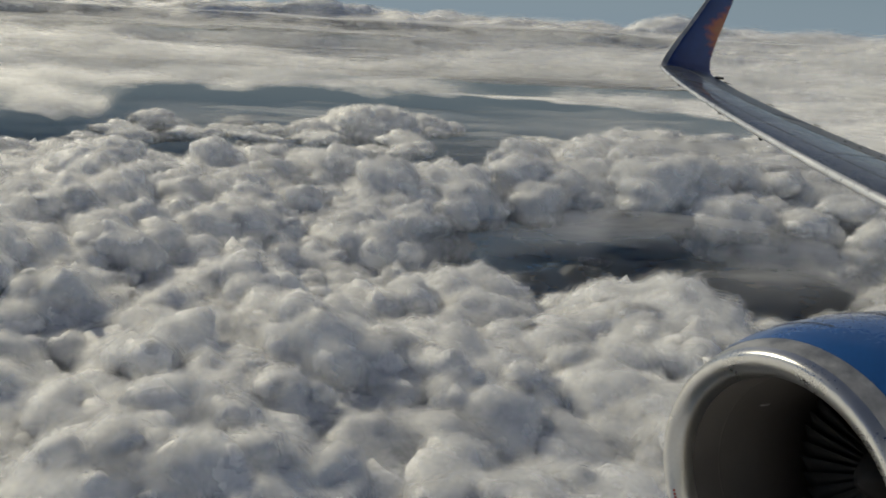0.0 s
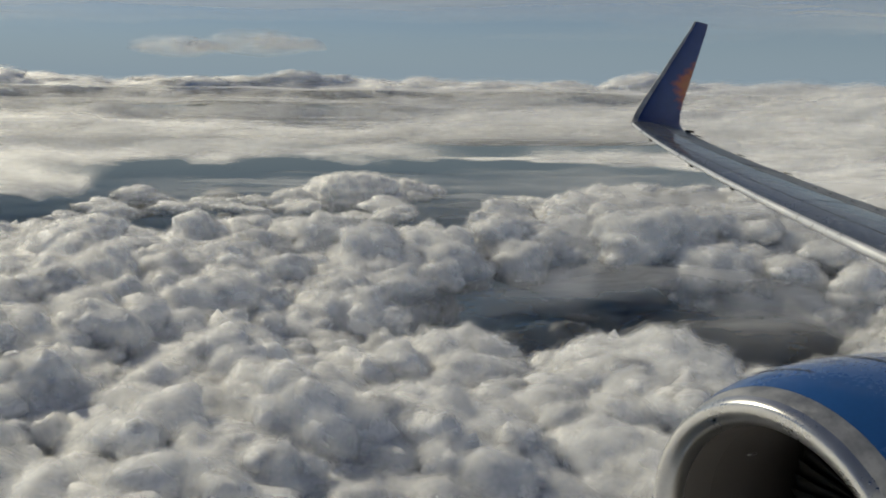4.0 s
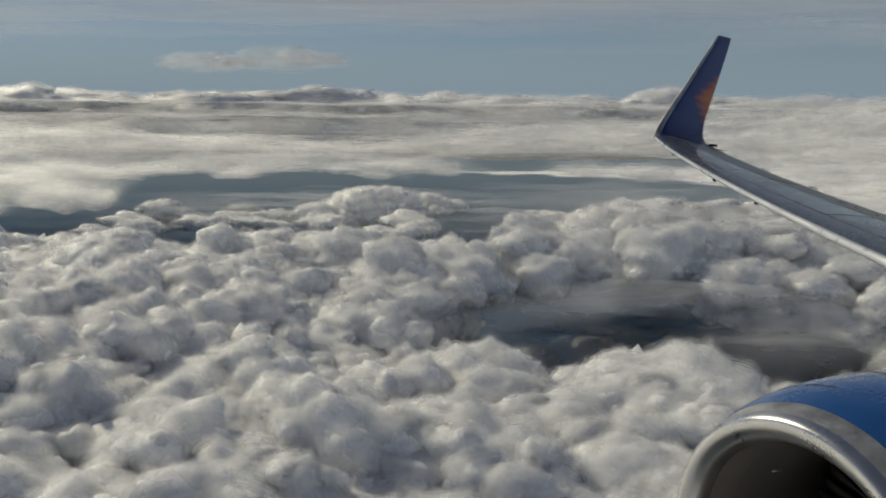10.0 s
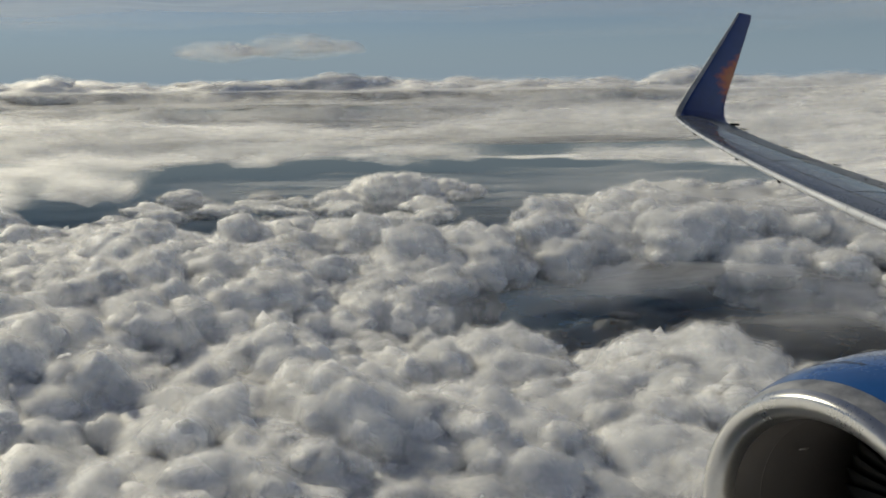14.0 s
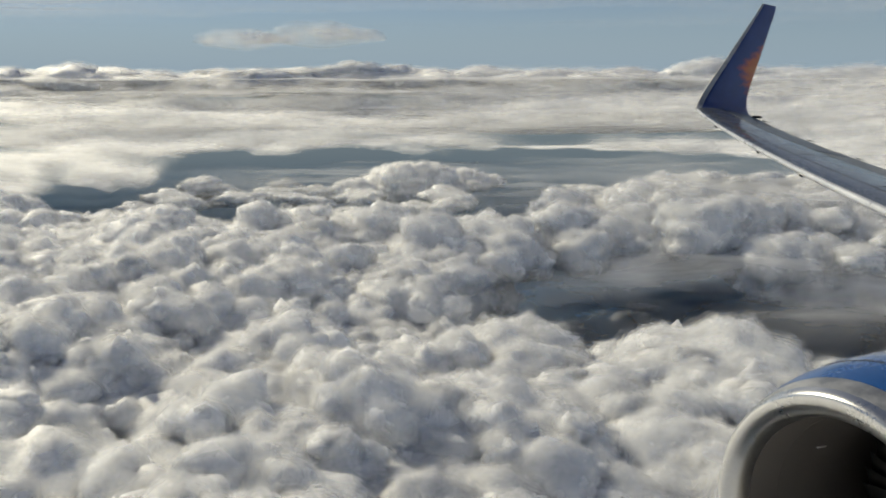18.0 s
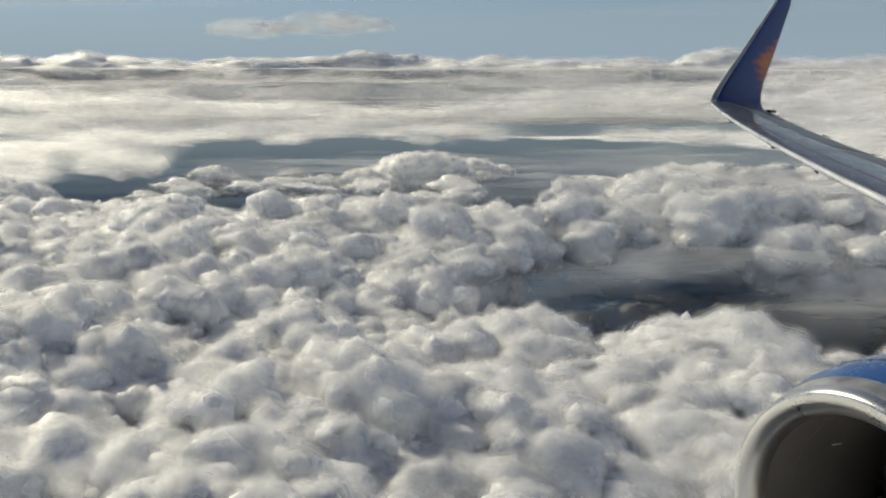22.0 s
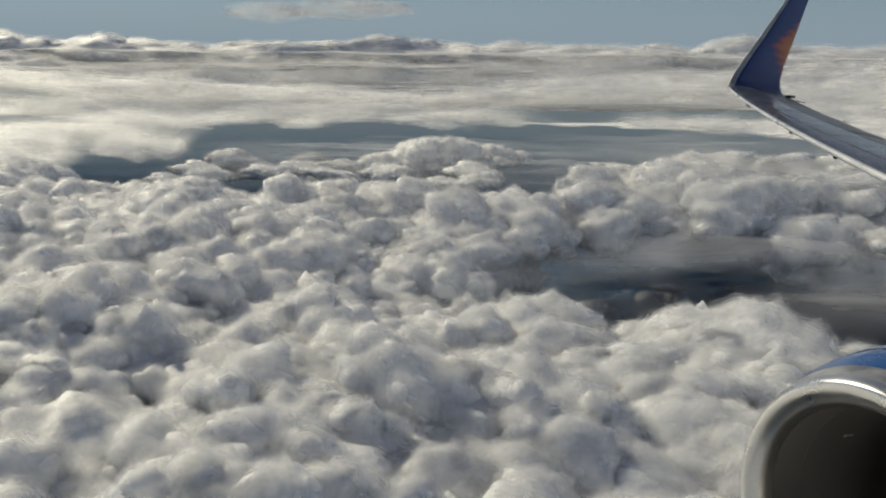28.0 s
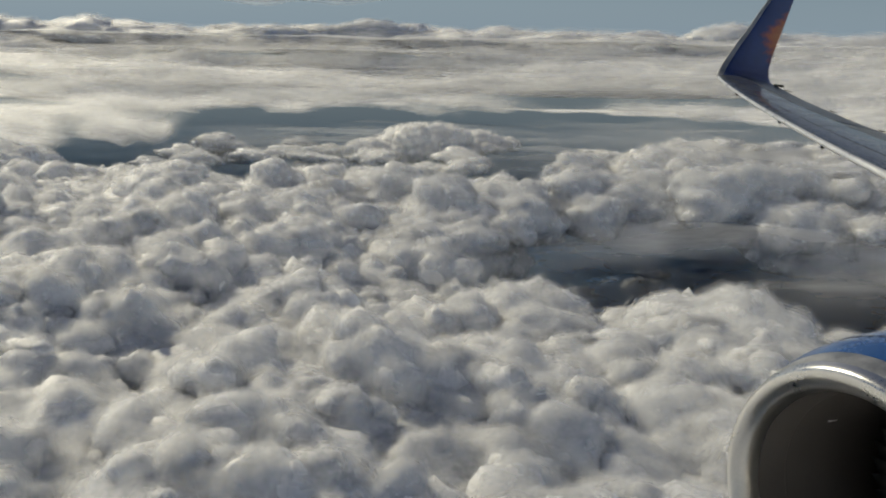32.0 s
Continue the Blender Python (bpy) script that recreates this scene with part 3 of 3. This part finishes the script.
# ---- single clouds ----
def cumulus(seed, width, depth, height, thin):
    """One heap cloud: many balls round a middle, flat below, with smaller bumps on them."""
    rng = np.random.RandomState(seed)
    bm = bmesh.new()
    bmesh.ops.create_icosphere(bm, subdivisions=6 if width > 260 else 5, radius=1.0)
    co = np.array([v.co[:] for v in bm.verts])
    n = 26
    ang, rad = rng.uniform(0, 6.283, n), rng.uniform(0, 1, n) ** 0.6
    cen = np.stack([0.36 * rad * np.cos(ang), 0.36 * rad * np.sin(ang), rng.uniform(-0.05, 0.34, n) * (1.1 - rad)], 1)
    size = rng.uniform(0.12, 0.27, n) * (1.1 - 0.45 * rad)
    cen, size = np.vstack([cen, [[0, 0, 0]]]), np.append(size, 0.2)
    b = co @ cen.T
    disc = b * b - (cen**2).sum(1)[None] + size[None] ** 2
    reach = np.where(disc > 0, b + np.sqrt(np.maximum(disc, 0)), 0).max(1)
    p = co * np.maximum(reach, 0.12)[:, None] * np.array([width, depth, height * 1.7])
    for s, amp in ((width * 0.16, 0.08), (width * 0.08, 0.035), (width * 0.04, 0.015)):
        q = [p[:, k] / s + seed for k in range(3)]
        p = p + co * (width * amp * (puffs(q, seed) - 0.4))[:, None]
    low = -0.12 * height
    p[:, 2] = np.where(p[:, 2] < low, low + (p[:, 2] - low) * 0.25, p[:, 2])
    for v, c in zip(bm.verts, p):
        v.co = c
    for f in bm.faces:
        f.smooth = True
    me = bpy.data.meshes.new("cumulus_cloud")
    bm.to_mesh(me)
    bm.free()
    me.materials.append(WISP if thin else CLOUD_SMALL)
    me.attributes.new("rim", "FLOAT", "POINT").data.foreach_set("value", np.ones(len(p), np.float32))
    ob = new("cumulus_cloud", me)
    for grow, mat in zip((0.012, 0.022, 0.032) if not thin else (-0.04, 0.03, 0.06), [WISP] * 3 if thin else FRINGE):
        skin = me.copy()
        skin.name = "fringe"
        moved = p + co * width * grow
        skin.vertices.foreach_set("co", moved.astype(np.float32).ravel())
        skin.materials[0] = mat
        edge = new("fringe", skin)
        edge.parent = ob
    return ob


# azimuth in degrees, distance, height against the eye, width, depth, height of cloud
HEAPS = ((-1.2, 2540, -352, 420, 220, 96), (3.2, 2640, -345, 240, 160, 60),
         (-11.5, 4650, 172, 520, 300, 13), (-6.5, 4700, 196, 640, 320, 15))
for k, (az, d, z, w, dp, hh) in enumerate(HEAPS):
    c = cumulus(100 + k, w, dp, hh, z > 0)
    c.matrix_world = pose(d * math.sin(radians(az)), d * math.cos(radians(az)), ALT + z, 0, 0, -az)
    tagged(c, "long flat bright cloud above the cloud sea" if z > 0 else "bright heaped cumulus cloud with a flat grey base", "cloud", "heap clouds")


# ---- the airliner: x aft, y outboard, z up, from the middle of the engine's front ----
EYE = Vector((-4.356, 1.774, 2.364))
PLANE = Matrix.Translation((0, 0, ALT)) @ Euler([radians(a) for a in (0.407, 6.150, 24.167)]).to_matrix().to_4x4() @ Matrix.Translation(-EYE)
airplane = tagged(new("airplane"), "blue and grey airliner with polished engine lip, in flight", "airplane")
airplane.matrix_world = PLANE


def part(name, bm, mat, parent, label="", flat=False):
    """Links a bmesh as one mesh under a thing or a part."""
    bmesh.ops.recalc_face_normals(bm, faces=bm.faces[:])
    for f in bm.faces:
        f.smooth = not flat and len(f.verts) == 4
    me = bpy.data.meshes.new(name)
    bm.to_mesh(me)
    bm.free()
    for m in mat if isinstance(mat, (list, tuple)) else (mat,):
        me.materials.append(m)
    ob = new(name, me)
    ob.parent = parent
    if label:
        ob["label"] = label
    return ob


def lofted(rings, closed=True, caps=False, uv=None):
    """Skin over rings of points that have the same count. uv: function (ring, point) to a pair."""
    bm = bmesh.new()
    grid = [[bm.verts.new(p) for p in ring] for ring in rings]
    layer_uv = bm.loops.layers.uv.new("paint") if uv else None
    n = len(rings[0])
    for i in range(len(rings) - 1):
        for j in range(n if closed else n - 1):
            k = (j + 1) % n
            f = bm.faces.new((grid[i][j], grid[i][k], grid[i + 1][k], grid[i + 1][j]))
            if uv:
                for loop, (a, b) in zip(f.loops, ((i, j), (i, k), (i + 1, k), (i + 1, j))):
                    loop[layer_uv].uv = uv(a, b)
    if caps:
        bm.faces.new(grid[0])
        bm.faces.new(grid[-1])
    return bm


# wing planform: y is the distance from the tip inboard
TIP = Vector((7.272, 14.44, 2.851))
SWEEP = 0.5206


def lead(s):
    return Vector((TIP.x - s * SWEEP, TIP.y - s, TIP.z - 0.1747 * s + 0.00416 * s * s - 0.075 * (1 - math.exp(-s))))


def chord(s):
    return 1.57 + 0.224 * s


def foil(u, upper=True):
    """Half thickness of the section at the share u of its chord."""
    t = 0.105 * 5 * (0.2969 * math.sqrt(max(u, 0)) - 0.126 * u - 0.3516 * u * u + 0.2843 * u**3 - 0.1036 * u**4)
    return t * (1.0 if upper else -0.72)


def wing_point(s, u, upper, lift=0.0):
    c = chord(s)
    p = lead(s)
    return Vector((p.x + c * u, p.y, p.z + c * foil(u, upper) + lift - 0.008 * c * u))


def wing_piece(u0, u1, s0, s1, lift=0.0, steps=14, spans=26, both=True, close=True):
    """A closed shell of the wing between two shares of the chord and two stations."""
    rings = []
    for k in range(spans + 1):
        s = s0 + (s1 - s0) * k / spans
        us = [u0 + (u1 - u0) * (0.5 - 0.5 * math.cos(math.pi * j / steps)) for j in range(steps + 1)]
        if u0 == 0:
            us = [u1 * (j / steps) ** 2 for j in range(steps + 1)]
        top = [wing_point(s, u, True, lift) for u in us]
        low = [wing_point(s, u, False, 0) for u in reversed(us)]
        if u0 == 0:
            low = low[:-1]
        rings.append(top + low)
    return lofted(rings, caps=True)


wing = part("wing", wing_piece(0.135, 0.475, 0.0, 12.5), GREY, airplane, "glossy grey swept wing panel")
# slats, with bare metal along their front
for a, b in ((0.0, 12.4),):
    slat = part("slat", wing_piece(0.017, 0.132, a, b, 0.002, 10, 40), GREY, wing, "dark grey glossy slat")
part("leading_edge", wing_piece(0.0, 0.016, 0.0, 12.4, 0.002, 8, 40), BARE, wing, "bare polished metal leading edge")
for a, b in ((0.0, 0.95), (0.97, 3.6), (3.62, 7.2), (7.22, 12.4)):
    part("flap", wing_piece(0.482, 1.0, a, b, 0.002, 12, 10), GREY_REAR, wing, "lighter grey trailing edge panel")


def box(size, at, turn=(0, 0, 0), bevel=0.0):
    bm = bmesh.new()
    bmesh.ops.create_cube(bm, size=1.0)
    bmesh.ops.scale(bm, vec=size, verts=bm.verts)
    if bevel:
        bmesh.ops.bevel(bm, geom=bm.edges[:], offset=bevel, segments=2, affect="EDGES")
    bmesh.ops.rotate(bm, matrix=Euler([radians(a) for a in turn]).to_matrix(), verts=bm.verts)
    bmesh.ops.translate(bm, vec=at, verts=bm.verts)
    return bm


# dark seams on the upper skin
def seam(u, s0, s1, wide, n=24):
    rings = []
    for k in range(n + 1):
        s = s0 + (s1 - s0) * k / n
        p, q = wing_point(s, u, True, 0.004), wing_point(s, u + wide / chord(s), True, 0.004)
        rings.append([p, q, q - Vector((0, 0, 0.01)), p - Vector((0, 0, 0.01))])
    return lofted(rings, caps=True)


part("seam", seam(0.472, 0.9, 12.3, 0.022), DARK, wing, "dark sealed panel joint")
part("seam", seam(0.128, 0.3, 12.3, 0.016), DARK, wing, "dark joint behind the slat")
# fine joints across the upper skin
for s in (2.05, 4.1, 6.2, 8.3):
    rings = []
    for k in range(11):
        u = 0.14 + 0.33 * k / 10
        a, b = wing_point(s, u, True, 0.0025), wing_point(s + 0.01, u, True, 0.0025)
        rings.append([a, b, b - Vector((0, 0, 0.006)), a - Vector((0, 0, 0.006))])
    part("skin_joint", lofted(rings, caps=True), DARK, wing)
# drain masts and tracks under the leading edge
for s in (1.15, 3.25, 4.80):
    p = wing_point(s, 0.03, False) - Vector((0, 0, 0.005))
    part("slat_track", box((0.07, 0.022, 0.04), p, (0, 20, 0), 0.006), DARK, wing, "black slat track end")
# fasteners and static wicks
for s in (5.0, 5.35, 5.8, 6.3, 6.9):
    p = wing_point(s, 0.62, True, 0.006)
    bm = bmesh.new()
    bmesh.ops.create_cone(bm, cap_ends=True, segments=10, radius1=0.03, radius2=0.02, depth=0.012)
    bmesh.ops.translate(bm, vec=p, verts=bm.verts)
    part("fastener", bm, DARK, wing)
for s in (0.35, 1.9, 3.3):
    a = wing_point(s, 0.99, True)
    bm = bmesh.new()
    bmesh.ops.create_cone(bm, cap_ends=True, segments=8, radius1=0.012, radius2=0.004, depth=0.22)
    bmesh.ops.rotate(bm, matrix=Euler((0, radians(95), 0)).to_matrix(), verts=bm.verts)
    bmesh.ops.translate(bm, vec=a + Vector((0.1, 0, 0.01)), verts=bm.verts)
    part("static_wick", bm, DARK, wing, "thin black static wick")
part("tip_fairing", box((0.13, 0.20, 0.045), TIP + Vector((1.51, -0.11, 0.0)), (0, 0, -14), 0.016), DARK, wing, "dark fairing at the winglet's foot")


# winglet: offsets of the leading edge from the tip, chord and cant of each section
def winglet_sections():
    keys = ((0.0, 0.0, 0.0, 1.57, 4), (0.06, 0.10, 0.015, 1.51, 18), (0.145, 0.19, 0.07, 1.43, 38), (0.245, 0.265, 0.17, 1.33, 56),
            (0.37, 0.315, 0.33, 1.225, 70), (0.56, 0.36, 0.58, 1.105, 77), (0.92, 0.42, 1.03, 0.92, 78), (1.41, 0.50, 1.68, 0.665, 78), (1.82, 0.575, 2.22, 0.455, 78), (1.90, 0.60, 2.335, 0.40, 78))
    out = []
    for (a, b) in zip(keys, keys[1:]):
        for k in range(4):
            out.append([x + (y - x) * k / 4 for x, y in zip(a, b)])
    return out + [list(keys[-1])]


SECTIONS = winglet_sections()


def winglet_ring(sec, u0, u1, grow=0.0, steps=14):
    dx, dy, dz, c, cant = sec
    n = Vector((0, -math.sin(radians(cant)), math.cos(radians(cant))))
    base = TIP + Vector((dx, dy, dz))
    us = [u0 + (u1 - u0) * (j / steps) ** (2 if u0 == 0 else 1) for j in range(steps + 1)]
    pts = [base + Vector((c * u, 0, -0.008 * c * u * math.cos(radians(cant)))) + n * (c * foil(u) * 0.85 + grow) for u in us]
    pts += [base + Vector((c * u, 0, -0.008 * c * u * math.cos(radians(cant)))) - n * (c * foil(u) * 0.6 + grow) for u in reversed(us[1:] if u0 == 0 else us)]
    return pts


def flame_material():
    """Blue paint with a jagged orange flame towards the trailing edge."""
    m, nt, b = material("winglet_paint")
    uv = nt.nodes.new("ShaderNodeUVMap")
    uv.uv_map = "paint"
    sep = nt.nodes.new("ShaderNodeSeparateXYZ")
    nt.links.new(uv.outputs[0], sep.inputs[0])
    u, v = sep.outputs[0], sep.outputs[1]
    n = nt.nodes.new("ShaderNodeTexNoise")
    n.inputs["Scale"].default_value, n.inputs["Detail"].default_value = 5.0, 2.0
    nt.links.new(uv.outputs[0], n.inputs["Vector"])
    jag = calc(nt, "PINGPONG", calc(nt, "ADD", calc(nt, "MULTIPLY", v, 14.0), calc(nt, "MULTIPLY", n.outputs[0], 1.6)), 0.5)
    body = calc(nt, "SUBTRACT", 1.0, calc(nt, "ABSOLUTE", calc(nt, "MULTIPLY", calc(nt, "SUBTRACT", v, 0.43), 4.6)))
    edge = calc(nt, "SUBTRACT", calc(nt, "ADD", u, calc(nt, "MULTIPLY", jag, 0.35)), calc(nt, "SUBTRACT", 0.93, calc(nt, "MULTIPLY", body, 0.55)))
    mask = ramp(nt, edge, (0.0, grey(0.0)), (0.34, grey(1.0)))
    stain = ramp(nt, tex_noise(nt, 4.0), (0.3, (0.011, 0.030, 0.135)), (0.7, (0.016, 0.042, 0.18)))
    heat = ramp(nt, edge, (0.02, (0.28, 0.04, 0.03)), (0.3, (0.42, 0.10, 0.03)), (0.6, (0.44, 0.15, 0.04)))
    mix = nt.nodes.new("ShaderNodeMixRGB")
    for s, k in ((mask, 0), (stain, 1), (heat, 2)):
        nt.links.new(s, mix.inputs[k])
    nt.links.new(mix.outputs[0], b.inputs["Base Color"])
    b.inputs["Roughness"].default_value, b.inputs["Coat Weight"].default_value = 0.28, 0.5
    return m


winglet = part("winglet", lofted([winglet_ring(s, 0.10, 1.0) for s in SECTIONS], caps=True,
                                 uv=lambda i, j: (min(j, 29 - j) / 14.0, SECTIONS[i][2] / 2.335)), flame_material(), airplane, "dark blue winglet with an orange flame")
part("leading_edge", lofted([winglet_ring(s, 0.0, 0.10, 0.002) for s in SECTIONS], caps=True), BRUSHED, winglet, "bare metal leading edge")

# ---- engine ----
HUB = Vector((0, 4.83, 0))
LEAN = 0.069


def turned(profile, seg=120, closed_end=False, a0=0.0, a1=360.0):
    """A shell of rings round the engine's axis: profile of (x, radius)."""
    rings = []
    whole = a1 - a0 >= 360
    for x, r in profile:
        ring = []
        for k in range(seg if whole else seg + 1):
            a = radians(a0 + (a1 - a0) * k / seg)
            y, z = r * math.cos(a), r * math.sin(a)
            if z < 0:
                z *= 0.93
            else:  # the mouth is a little flattened above, too
                z *= 1 - 0.045 * min(1.0, max(0.0, (0.90 - r) / 0.08)) * max(0.0, 1 - x / 0.9)
            lean = LEAN * max(0.0, 1 - max(0.0, x) / 1.0)
            ring.append(HUB + Vector((x - lean * z, y, z)))
        rings.append(ring)
    return lofted(rings, closed=whole, caps=closed_end)


engine = part("cowl", turned([(0.192, 1.010), (0.28, 1.048), (0.4, 1.085), (0.6, 1.125), (0.9, 1.155), (1.3, 1.17), (1.8, 1.165), (2.3, 1.14), (2.8, 1.09), (3.3, 1.01), (3.32, 0.98), (2.8, 1.05), (1.3, 1.13), (0.4, 1.05), (0.22, 1.0)]),
              BLUE, airplane, "glossy blue engine cowl")
lip = [(0.195, 1.010), (0.16, 0.997), (0.11, 0.980), (0.062, 0.958), (0.030, 0.942), (0.010, 0.927), (0.0, 0.914), (-0.004, 0.900), (0.0, 0.882), (0.012, 0.859), (0.033, 0.837), (0.055, 0.820), (0.076, 0.8075), (0.12, 0.797), (0.17, 0.790)]
part("inlet_lip", turned(lip[3:]), POLISHED, engine, "polished bare metal inlet lip")
part("lip_band", turned(lip[:4]), BRUSHED, engine, "stained bare metal band behind the lip")
for a in (-27.5, -29.3, -31.1):
    part("marking", turned([(0.010, 0.8640), (0.022, 0.8505), (0.021, 0.8490), (0.009, 0.8620)], 4, False, a - 0.55, a + 0.55), RED, engine, "small red marking")
part("inlet_duct", turned([(0.172, 0.790), (0.3, 0.782), (0.5, 0.775), (0.8, 0.77), (1.55, 0.775), (1.55, 0.80), (0.3, 0.82), (0.175, 0.81)]), LINER, engine, "dark grey acoustic lined duct")
part("duct_ring", turned([(0.42, 0.7775), (0.42, 0.7755), (0.432, 0.7755), (0.432, 0.777)]), LINER, engine, "thin grey ring in the duct")
part("cowl_seam", turned([(1.02, 1.1625), (1.02, 1.1665), (1.035, 1.167), (1.035, 1.1632)]), DARK, engine, "dark seam round the cowl")
part("panel_gap", turned([(0.47, 1.1005), (0.47, 1.1035), (0.479, 1.105), (0.479, 1.1025)], 18, False, 58, 82), DARK, engine, "dark gap of an access panel")
# bright bar on a foot, added in place of a glint on the duct
glint = part("glint_bar", box((0.11, 0.018, 0.028), (0.75, 5.56, 0.262), (14, 0, 2), 0.007), BARE, engine, "small bright bar standing in for a glint in the duct")
part("glint_foot", box((0.10, 0.05, 0.06), (0.75, 5.592, 0.272), (14, 0, 2), 0.01), LINER, glint)
# dark disc added behind the blades in place of the unlit depth
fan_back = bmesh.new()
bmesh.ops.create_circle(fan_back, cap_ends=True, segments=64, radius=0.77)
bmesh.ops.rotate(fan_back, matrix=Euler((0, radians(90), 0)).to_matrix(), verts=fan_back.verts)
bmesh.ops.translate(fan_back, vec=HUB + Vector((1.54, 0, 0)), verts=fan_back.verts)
part("dark_backing", fan_back, FAN, engine)
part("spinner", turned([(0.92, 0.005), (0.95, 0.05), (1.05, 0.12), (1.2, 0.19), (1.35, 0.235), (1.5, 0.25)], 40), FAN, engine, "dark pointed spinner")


def blade_mesh():
    rings = []
    for k in range(7):
        r = 0.23 + 0.53 * k / 6
        tw, half = radians(28 + 34 * k / 6), 0.075 + 0.035 * k / 6
        cx, cy = math.cos(tw) * half, math.sin(tw) * half
        bow = 0.012
        rings.append([Vector((1.38 - cx, -cy, r)), Vector((1.38 + bow, 0.004, r)), Vector((1.38 + cx, cy, r)), Vector((1.38 + bow, -0.004, r))])
    return lofted(rings, caps=True)


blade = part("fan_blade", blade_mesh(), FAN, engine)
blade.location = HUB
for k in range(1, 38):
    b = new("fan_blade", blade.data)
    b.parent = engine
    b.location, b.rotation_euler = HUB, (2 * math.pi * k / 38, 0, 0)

# pylon between engine and wing
rings = []
for x, z0, z1, w in ((1.3, 1.10, 1.17, 0.02), (1.7, 1.05, 1.30, 0.14), (2.4, 0.95, 1.46, 0.19), (3.2, 0.85, 1.50, 0.2), (4.2, 0.95, 1.40, 0.12)):
    rings.append([HUB + Vector((x, -w, z0)), HUB + Vector((x, w, z0)), HUB + Vector((x, w * 0.8, z1)), HUB + Vector((x, -w * 0.8, z1))])
part("pylon", lofted(rings, caps=True), GREY, airplane, "grey engine pylon")


# fuselage side with the cabin window through which one looks out
def fuselage():
    bm = bmesh.new()
    zc, xs = 1.95, [-9.0, -7.5, -6.2, -5.0, -4.75, -3.55, -3.2, -2.0, 0.0, 2.0, 4.0, 6.0, 8.0]
    angs = [-90 + 180 * k / 24 for k in range(25)]
    lo, hi = -0.02, 0.78
    grids = []
    for r in (2.02, 1.97):
        grid = []
        for x in xs:
            grid.append([bm.verts.new((x, r * math.cos(radians(a)), zc + r * math.sin(radians(a)))) for a in angs])
        grids.append(grid)

    def open_at(i, j):
        z = zc + 2.0 * math.sin(radians((angs[j] + angs[j + 1]) / 2))
        return xs[i] >= -4.76 and xs[i + 1] <= -3.5 and lo < z - zc < hi

    for i in range(len(xs) - 1):
        for j in range(24):
            if open_at(i, j):
                continue
            for g in grids:
                bm.faces.new((g[i][j], g[i + 1][j], g[i + 1][j + 1], g[i][j + 1]))
    rim = [e for e in bm.edges if len(e.link_faces) == 1]
    pairs = {}
    for e in rim:
        a, b = e.verts
        key = tuple(sorted((round(v.co.x, 3), round(math.degrees(math.atan2(v.co.z - zc, v.co.y)), 1)) for v in (a, b)))
        pairs.setdefault(key, []).append(e)
    for es in pairs.values():
        if len(es) == 2:
            a, b = es[0].verts
            c, d = es[1].verts
            if (a.co - c.co).length > (a.co - d.co).length:
                c, d = d, c
            bm.faces.new((a, b, d, c))
    return bm


part("fuselage", fuselage(), WHITE, airplane, "white fuselage side with a window opening")
